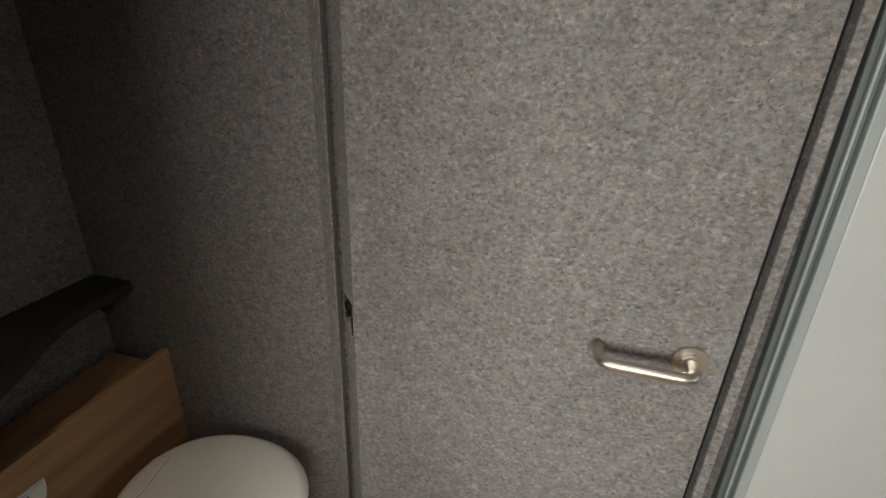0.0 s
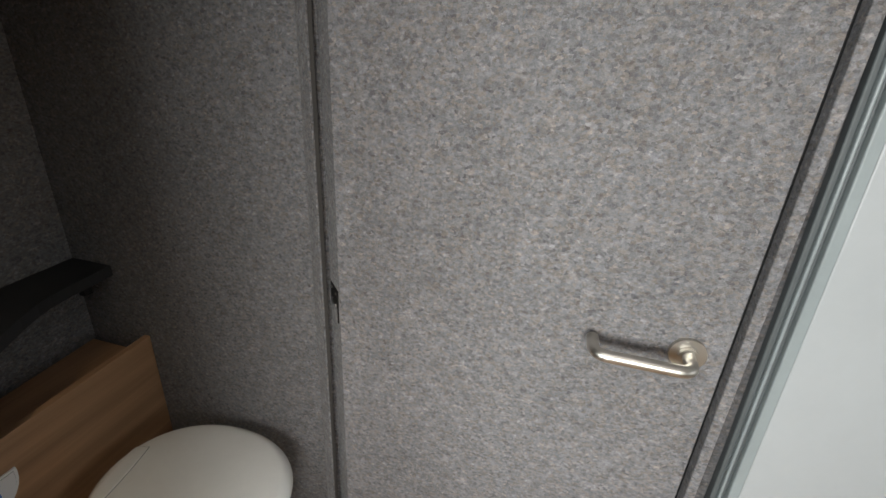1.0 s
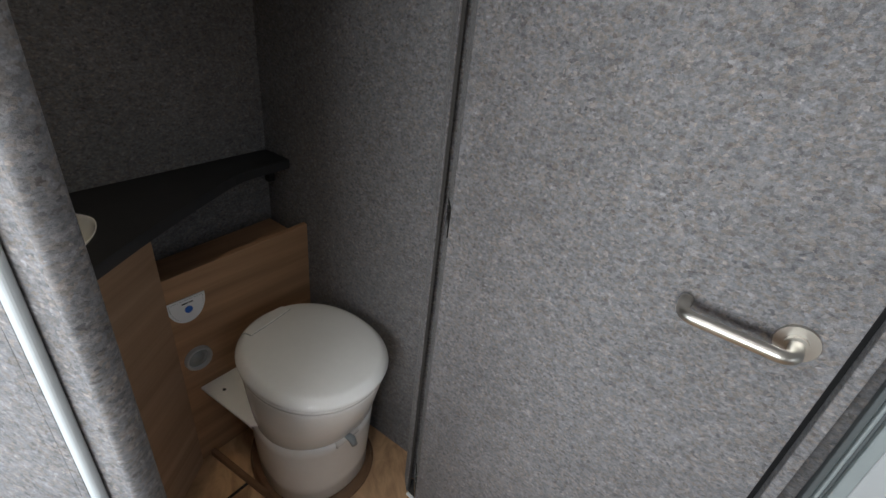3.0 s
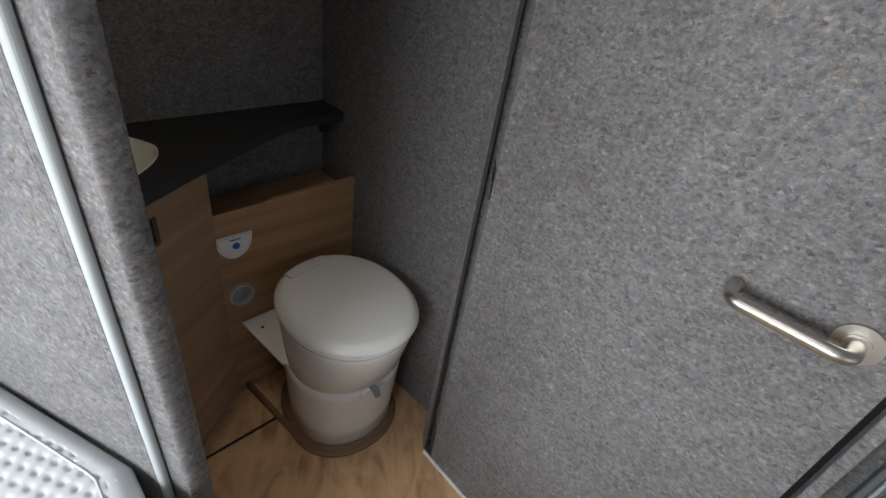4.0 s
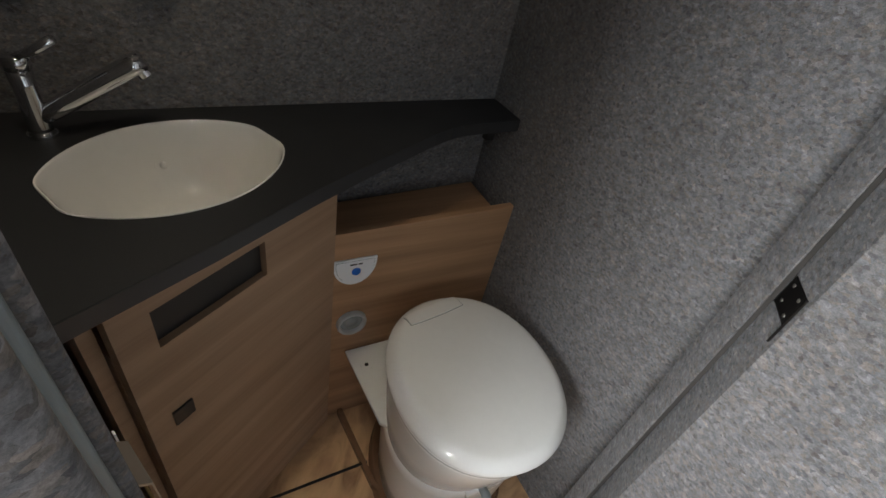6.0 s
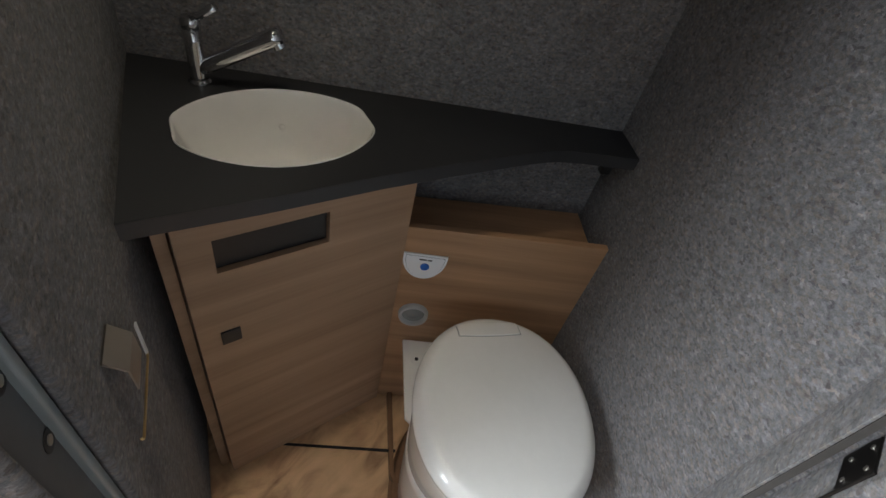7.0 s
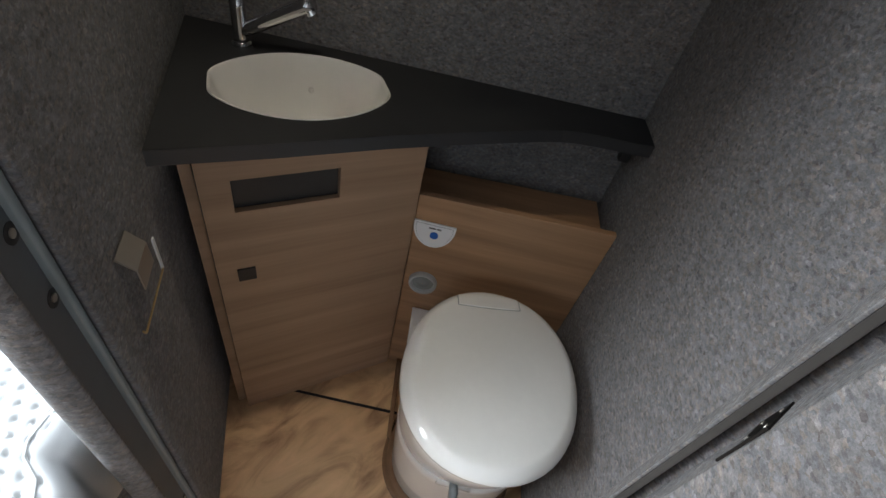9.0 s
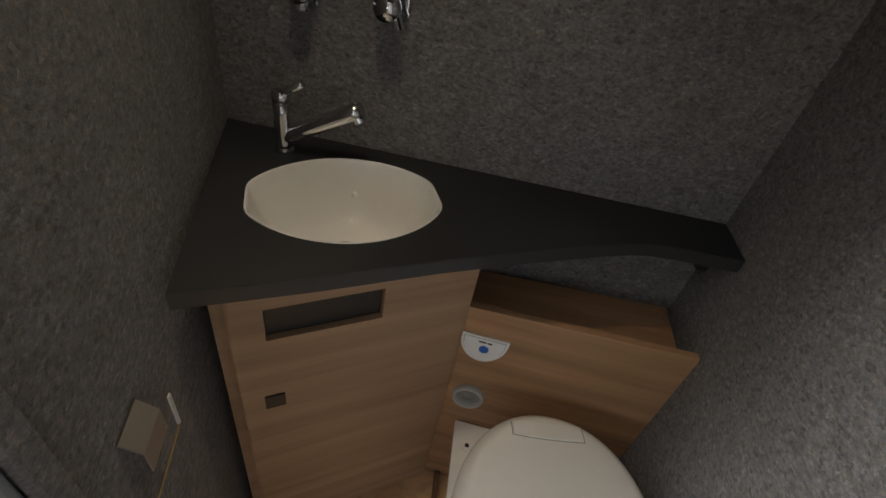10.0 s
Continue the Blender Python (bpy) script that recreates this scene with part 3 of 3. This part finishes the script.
subpiece("drain_plug", tube([(SC.x, SC.y, 0.733), (SC.x, SC.y, 0.7355), (SC.x, SC.y, 0.7375)], 0.012, 24, [0.0135, 0.0125, 0.006]), CHROME, drain, "domed chrome plug", True)
ov = SC + SU * 0.026 + SV * 0.102
ov_n = Vector((-SV.x * 0.93, -SV.y * 0.93, 0.37))
overflow = piece("overflow", disc((ov.x - ov_n.x * 0.001, ov.y - ov_n.y * 0.001, 0.776), tuple(ov_n), 0.0135, 0.0040, 28, 0.0016), CERAMIC, basin, "small white overflow outlet")
subpiece("overflow_cap", tube([tuple(Vector((ov.x, ov.y, 0.776)) + ov_n * h) for h in (0.002, 0.0045, 0.0060)], 0.006, 20, [0.0070, 0.0062, 0.0025]), CERAMIC, overflow, "", True)

TX, TY = -0.807, 0.069
tap = thing("basin_mixer_tap", TX, TY, 0.837, "chrome basin mixer tap with a long slanted spout", "tap")
piece("base_ring", disc((TX, TY, 0.837), (0, 0, 1), 0.0175, 0.004, 28, 0.0012), CHROME, tap)
piece("tap_body", tube([(TX, TY, 0.841), (TX, TY, 0.850), (TX, TY, 0.905), (TX, TY, 0.925)], 0.0135, 24, [0.0150, 0.0130, 0.0130, 0.0142]), CHROME, tap, "", True)
piece("tap_cap", tube([(TX, TY, 0.9265), (TX, TY, 0.938), (TX, TY, 0.943)], 0.0150, 24, [0.0148, 0.0148, 0.011]), CHROME, tap, "", True)
piece("spout", tube([(TX + 0.004, TY, 0.862), (TX + 0.020, TY + 0.001, 0.872), (TX + 0.120, TY + 0.006, 0.931), (TX + 0.134, TY + 0.007, 0.939)], 0.0140, 22, [0.0105, 0.0125, 0.0142, 0.0135]), CHROME, tap, "", True)
piece("aerator", tube([(TX + 0.124, TY + 0.006, 0.934), (TX + 0.133, TY + 0.0065, 0.9185)], 0.0105, 18), CHROME, tap)
piece("tap_lever", tube([(TX + 0.004, TY - 0.002, 0.938), (TX + 0.022, TY - 0.011, 0.951), (TX + 0.048, TY - 0.022, 0.970)], 0.006, 14, [0.0075, 0.0062, 0.0056]), CHROME, tap, "", True)

for x, turn in ((-0.792, 0.0), (-0.655, 0.5)):
    y = 0.1485 + (x + 0.83) * 0.0384
    sv = thing("shower_valve", x, y, 1.085, "chrome wall-mounted shower valve knob", "valve", "shower valves")
    piece("flange", disc((x, y, 1.085), (0, -1, 0), 0.030, 0.008, 32, 0.002), CHROME, sv)
    piece("knob", tube([(x, y - 0.006, 1.085), (x, y - 0.03, 1.085), (x, y - 0.045, 1.085)], 0.019, 24, [0.015, 0.021, 0.019]), CHROME, sv, "", True)
    piece("outlet", tube([(x + 0.012 * turn, y - 0.022, 1.085), (x + 0.04 * turn, y - 0.03, 1.055)], 0.010, 16), CHROME, sv)

bracket = thing("counter_bracket", -0.014, 0.150, 0.748, "small dark bracket under the counter end", "bracket")
piece("bracket_body", box(-0.026, 0.140, 0.752, -0.004, 0.160, 0.8125, 0.003, 2), DARK, bracket)

# ---- fittings on the ledge front ----
def half_round(w, h, x, z, y0, y1):
    pts = [(x - w, z + h * 0.42), (x + w, z + h * 0.42)] + [(x + w * math.cos(a), z + h * 0.42 - h * 0.12 - h * 0.88 * math.sin(a)) for a in (math.pi * k / 20 for k in range(21))]
    bm = prism(pts, y0, y1)
    for v in bm.verts:
        v.co = Vector((v.co.x, v.co.z, v.co.y))
    return bm


flush = thing("flush_control_panel", -0.377, 0.0, 0.55, "white half-round toilet flush panel with a blue button", "control panel")
face = piece("panel_rim", half_round(0.047, 0.070, -0.377, 0.551, -0.004, 0.0), PANEL_WHITE, flush)
piece("inlay_line", half_round(0.0415, 0.061, -0.377, 0.551, -0.0046, -0.0038), GREY_PLASTIC, flush, "thin grey outline")
piece("inlay", half_round(0.0405, 0.0595, -0.377, 0.551, -0.0056, -0.0044), PANEL_WHITE, flush)
piece("button", disc((-0.375, -0.0056, 0.549), (0, -1, 0), 0.0095, 0.002, 28, 0.0006), BLUE, flush, "round blue button")
for x0, x1 in ((-0.389, -0.374), (-0.371, -0.362)):
    piece("caption_bar", box(x0, -0.0062, 0.5665, x1, -0.0050, 0.5700), DARK, flush)

outlet = thing("round_socket", -0.375, 0.0, 0.386, "round light grey wall socket below the flush panel", "socket")
ring_pts = []
for k in range(36):
    a = 2 * math.pi * k / 36
    ring_pts.append((math.cos(a), math.sin(a)))
lo = lambda r, y: [(-0.375 + r * c, y, 0.386 + r * s) for c, s in ring_pts]
piece("socket_ring", loft([lo(0.0355, 0.0), lo(0.035, -0.009), lo(0.0330, -0.0125), lo(0.0295, -0.0125), lo(0.0275, -0.009), lo(0.0265, -0.001)], False), LIGHT_GREY, outlet, "", True)
piece("socket_cup", loft([lo(0.0268, -0.0025), lo(0.024, -0.0010), lo(0.016, -0.0008), lo(0.014, -0.0050), lo(0.001, -0.0058)], False), CUP_GREY, outlet, "", True)

# ---- toilet roll holder on the partition ----
def on_part(y, t, z):
    """A point at height z on the partition's inner face at that y, t metres into the washroom."""
    k = (y - WEST_S[1]) / (WEST_N[1] - WEST_S[1])
    return Vector((WEST_S[0] + (WEST_N[0] - WEST_S[0]) * k - wn_.x * t, y - wn_.y * t, z))


roll = thing("toilet_roll_holder", *on_part(-0.40, 0.0, 0.69), "small satin metal toilet roll holder with a folded cover", "holder")
q = [[on_part(y, t, z) for t, z in ((0.001, 0.790), (0.003, 0.7925), (0.0205, 0.7725), (0.0215, 0.738), (0.0200, 0.738), (0.0190, 0.7705))] for y in (-0.395, -0.440)]
piece("cover_plate", loft(q), HOLDER, roll)


def upright(y, t, z0, z1, w):
    return loft([[on_part(y + a, t + d, z) for a, d in ((-w, -0.001), (w, -0.001), (w, 0.001), (-w, 0.001))] for z in (z0, z1)])


# plain white puts the glint of the metal bar into its colour
piece("side_bar_glint", upright(-0.364, 0.0155, 0.686, 0.746, 0.0030), PANEL_WHITE, roll)
piece("wire", tube(rounded_path([on_part(-0.364, 0.0155, 0.688), on_part(-0.372, 0.017, 0.691), on_part(-0.470, 0.017, 0.693), on_part(-0.474, 0.017, 0.703)], 0.004), 0.0014, 8), BRASS, roll, "thin yellowish wire arm")

# ---- toilet ----
TC, TA = Vector((-0.204, -0.262)), radians(-3)


def oval(z, hw, front, back, cx=0.0, n=56, power=2.12, lean=0.0):
    """An egg-shaped ring round the toilet's middle: half width, reach to front and back."""
    out = []
    for i in range(n):
        a = 2 * math.pi * i / n
        c, s = math.cos(a), math.sin(a)
        x = hw * math.copysign(abs(c) ** (2 / power), c) + cx
        y = (back if s > 0 else front) * math.copysign(abs(s) ** (2 / power), s)
        out.append((TC.x + x * math.cos(TA) - y * math.sin(TA), TC.y + x * math.sin(TA) + y * math.cos(TA), z + lean * y))
    return out


toilet = thing("cassette_toilet", TC.x, TC.y, 0.006, "white plastic cassette toilet with its lid closed", "toilet")
piece("base_gasket", loft([oval(0.002, 0.169, 0.154, 0.24), oval(0.010, 0.169, 0.154, 0.24), oval(0.013, 0.165, 0.149, 0.24), oval(0.028, 0.160, 0.144, 0.24), oval(0.031, 0.156, 0.140, 0.24)]), GASKET, toilet, "brownish base seal")
ped = [oval(0.012, 0.146, 0.131, 0.20), oval(0.10, 0.150, 0.136, 0.21), oval(0.235, 0.158, 0.146, 0.21), oval(0.258, 0.159, 0.147, 0.21), oval(0.266, 0.154, 0.140, 0.20)]
body = piece("pedestal", loft(ped), WHITE_PLASTIC, toilet, "", True)
piece("cassette_housing", prism([(-0.270, -0.005), (-0.125, -0.005), (-0.125, -0.20), (-0.16, -0.24), (-0.24, -0.24), (-0.270, -0.20)], 0.012, 0.279, 0.006, 3), WHITE_PLASTIC, toilet)
piece("rear_shelf", prism([(-0.386, -0.004), (-0.060, -0.004), (-0.060, -0.16), (-0.345, -0.235), (-0.372, -0.210)], 0.277, 0.287, 0.003, 3), WHITE_PLASTIC, toilet)
piece("screw_boss", disc((-0.350, -0.060, 0.2872), (0, 0, 1), 0.014, 0.0012, 24, 0.0005), WHITE_PLASTIC, toilet)
piece("side_seal", prism([(-0.3960, -0.004), (-0.3820, -0.004), (-0.3620, -0.226), (-0.345, -0.262), (-0.352, -0.270), (-0.3735, -0.228)], 0.002, 0.030, 0.0025, 2), GASKET, toilet, "brownish seal along the shelf base")
piece("fixing_screw", disc((-0.350, -0.060, 0.2880), (0, 0, 1), 0.0048, 0.0015, 14), DARK, toilet, "dark fixing screw")
bowl = [oval(0.261, 0.151, 0.135, 0.15), oval(0.274, 0.158, 0.147, 0.16), oval(0.34, 0.163, 0.168, 0.185), oval(0.420, 0.168, 0.191, 0.20), oval(0.435, 0.168, 0.191, 0.20)]
piece("bowl", loft(bowl), WHITE_PLASTIC, toilet, "", True)
piece("seat", loft([oval(0.4360, 0.167, 0.190, 0.197), oval(0.4380, 0.1725, 0.197, 0.203), oval(0.4470, 0.1735, 0.198, 0.204), oval(0.4492, 0.169, 0.194, 0.200)]), WHITE_PLASTIC, toilet, "", True)
LID = ((0.4514, 0.0110), (0.4524, 0.0024), (0.4536, 0.0002), (0.4550, 0.0), (0.4580, 0.0008), (0.4632, 0.0036), (0.4685, 0.0080), (0.4734, 0.0130), (0.4764, 0.0172), (0.4780, 0.0206),
       (0.4790, 0.0250), (0.4801, 0.0320), (0.4832, 0.0650), (0.4856, 0.1100), (0.4866, 0.1500))
lid = piece("lid", loft([oval(z, 0.1755 - k, 0.2025 - k, 0.2100 - k) for z, k in LID]), WHITE_PLASTIC, toilet, "", True)


def lid_z(x, y):
    """Height of the lid's top over a point of the plan."""
    dx, dy = x - TC.x, y - TC.y
    u, v = dx * math.cos(TA) + dy * math.sin(TA), -dx * math.sin(TA) + dy * math.cos(TA)
    inside = 0.0
    for n in range(600):
        k = 0.15 * n / 600
        if (abs(u) / (0.1755 - k)) ** 2.12 + (abs(v) / ((0.2100 if v > 0 else 0.2025) - k)) ** 2.12 > 1:
            break
        inside = k
    for (z0, k0), (z1, k1) in zip(LID[3:], LID[4:]):
        if k0 <= inside <= k1:
            return z0 + (z1 - z0) * (inside - k0) / (k1 - k0)
    return LID[-1][0]


hinge_l, hinge_r = Vector((-0.289, -0.124)), Vector((-0.156, -0.104))
hinge_u = (hinge_r - hinge_l).normalized()
hinge_n = Vector((-hinge_u.y, hinge_u.x))
HINGE_W = (hinge_r - hinge_l).length


def on_lid(a, d, lift):
    """A point on the lid: a metres along the hinge seam, d metres behind it, and lift above the surface."""
    p = hinge_l + hinge_u * a + hinge_n * (d - 0.004 * math.sin(math.pi * min(1.0, max(0.0, a / HINGE_W))) * (1 if d < 0.003 else 0.4))
    return (p.x, p.y, lid_z(p.x, p.y) + lift)


def lid_patch(a0, a1, d0, d1, lift, depth, na=14, nd=5):
    """A thin plate that follows the lid."""
    bm = bmesh.new()
    g = [[[bm.verts.new(on_lid(a0 + (a1 - a0) * i / na, d0 + (d1 - d0) * j / nd, h)) for j in range(nd + 1)] for i in range(na + 1)] for h in (lift, lift - depth)]
    for i in range(na):
        for j in range(nd):
            bm.faces.new((g[0][i][j], g[0][i + 1][j], g[0][i + 1][j + 1], g[0][i][j + 1]))
            bm.faces.new((g[1][i][j], g[1][i][j + 1], g[1][i + 1][j + 1], g[1][i + 1][j]))
    for i in range(na):
        for j in (0, nd):
            bm.faces.new((g[0][i][j], g[0][i + 1][j], g[1][i + 1][j], g[1][i][j]))
    for j in range(nd):
        for i in (0, na):
            bm.faces.new((g[0][i][j], g[0][i][j + 1], g[1][i][j + 1], g[1][i][j]))
    return bm


cover = lid_patch(0.0, HINGE_W, 0.0, 0.034, 0.0032, 0.007)
bmesh.ops.recalc_face_normals(cover, faces=cover.faces)
subpiece("hinge_cover", soften(cover, 0.0020, 2, 40), WHITE_PLASTIC, lid, "white flush hinge cover")
subpiece("hinge_gap", lid_patch(-0.002, HINGE_W + 0.002, -0.0014, 0.0, 0.0004, 0.003, 14, 1), GREY_PLASTIC, lid, "thin seam in front of the hinge cover")
for a in (-0.0020, HINGE_W):
    subpiece("hinge_gap", lid_patch(a, a + 0.0020, 0.0, 0.030, 0.0004, 0.003, 1, 6), GREY_PLASTIC, lid, "thin seam beside the hinge cover")
piece("flush_lever", tube([(-0.222, -0.400, 0.270), (-0.220, -0.422, 0.268), (-0.219, -0.430, 0.252)], 0.009, 14, [0.008, 0.010, 0.009]), GREY_PLASTIC, toilet, "grey slide lever", True)
piece("lever_socket", tube([(-0.255, -0.396, 0.258), (-0.185, -0.398, 0.258)], 0.013, 14), WHITE_PLASTIC, toilet, "", True)

# ---- bed behind the partition ----
bed = thing("bed_base", -1.4, -0.25, 0.0, "plain felt-covered bed box beside the washroom", "bed")
BP = [(-1.96, -0.69), (-0.80, -0.69), (-0.80, -0.50), (-1.02, 0.08), (-1.96, 0.08)]
piece("bed_box", prism(BP, 0.0, 0.40), FELT, bed)


MX0, MX1, MY0, MY1 = -1.95, -0.746, -0.72, 0.07


def mattress_edge(y):
    k = min(1.0, max(0.0, (-0.586 - y) / 0.045))
    return min(MX1, -0.758 - (y + 0.473) * 0.40) + 0.050 * k * k * (3 - 2 * k)


def mattress_top(x, y, lift=0.0):
    """Height of the mattress top and of what lies on it."""
    d = min(x - MX0, mattress_edge(y) - x, y - MY0, MY1 - y)
    r = 0.028
    drop = 0 if d > r else r - math.sqrt(max(0.0, r * r - (r - max(d, 0.0)) ** 2))
    return 0.602 - drop + 0.006 * noise.noise(Vector((x * 4, y * 4, 0))) + lift


def dimples(x, y):
    """Staggered round pits of the waffle fabric."""
    p = 0.0215
    j = round(y / (p * 0.87))
    i = round(x / p - 0.5 * (j % 2))
    d2 = (x - (i + 0.5 * (j % 2)) * p) ** 2 + (y - j * p * 0.87) ** 2
    return -0.0052 * math.exp(-d2 / 0.0041 ** 2)


def mattress_mesh():
    """A thick pad with a pitted waffle top and soft rounded edges."""
    bm = bmesh.new()
    nx, ny = 300, 270
    grid = []
    for j in range(ny + 1):
        y = MY0 + (MY1 - MY0) * j / ny
        edge_x = mattress_edge(y)
        row = []
        for i in range(nx + 1):
            x = edge_x - (edge_x - MX0) * (1 - i / nx) ** 2
            near = min(x - MX0, edge_x - x, y - MY0, MY1 - y)
            row.append(bm.verts.new((x, y, mattress_top(x, y) + (dimples(x, y) if near > 0.030 else 0.0))))
        grid.append(row)
    for j in range(ny):
        for i in range(nx):
            bm.faces.new((grid[j][i], grid[j][i + 1], grid[j + 1][i + 1], grid[j + 1][i]))
    rim = [grid[0][i] for i in range(nx + 1)] + [grid[j][nx] for j in range(1, ny + 1)] + [grid[ny][i] for i in range(nx - 1, -1, -1)] + [grid[j][0] for j in range(ny - 1, 0, -1)]
    low = [bm.verts.new((v.co.x, v.co.y, 0.402)) for v in rim]
    n = len(rim)
    for i in range(n):
        bm.faces.new((rim[i], rim[(i + 1) % n], low[(i + 1) % n], low[i]))
    bm.faces.new(low)
    return bm


def wrap_mesh():
    """Loose crumpled film over the mattress and down its end."""
    bm = bmesh.new()
    nx, ny = 90, 70
    grid = []
    for j in range(ny + 1):
        y = MY0 - 0.008 + (MY1 - MY0) * 0.93 * j / ny
        edge_x = mattress_edge(y)
        row = []
        for i in range(nx + 1):
            s = -0.62 + 0.70 * i / nx
            x, over = edge_x + min(s, 0.006), max(0.0, s)
            crumple = 0.010 * abs(noise.noise(Vector((x * 16, y * 13, 3)))) + 0.006 * abs(noise.noise(Vector((x * 40, y * 40, 7))))
            row.append(bm.verts.new((x + crumple * (1 if over else 0), y, mattress_top(min(x, edge_x), max(y, MY0), 0.0045 + crumple) - over)))
        grid.append(row)
    for j in range(ny):
        for i in range(nx):
            bm.faces.new((grid[j][i], grid[j][i + 1], grid[j + 1][i + 1], grid[j + 1][i]))
    return bm


mattress = thing("mattress", -1.35, -0.3, 0.402, "white waffle-textured mattress in clear crumpled plastic wrap", "mattress")
piece("pad", mattress_mesh(), FABRIC, mattress, "", True)
piece("plastic_wrap", wrap_mesh(), FILM, mattress, "clear crumpled plastic wrap", True)
ys = [MY0 + 0.03 + (MY1 - MY0 - 0.06) * k / 40 for k in range(41)]
piece("piping", tube([(mattress_edge(y) - 0.040, y, mattress_top(mattress_edge(y) - 0.040, y, -0.0005)) for y in ys], 0.0018, 8), FABRIC, mattress, "white corded seam", True)
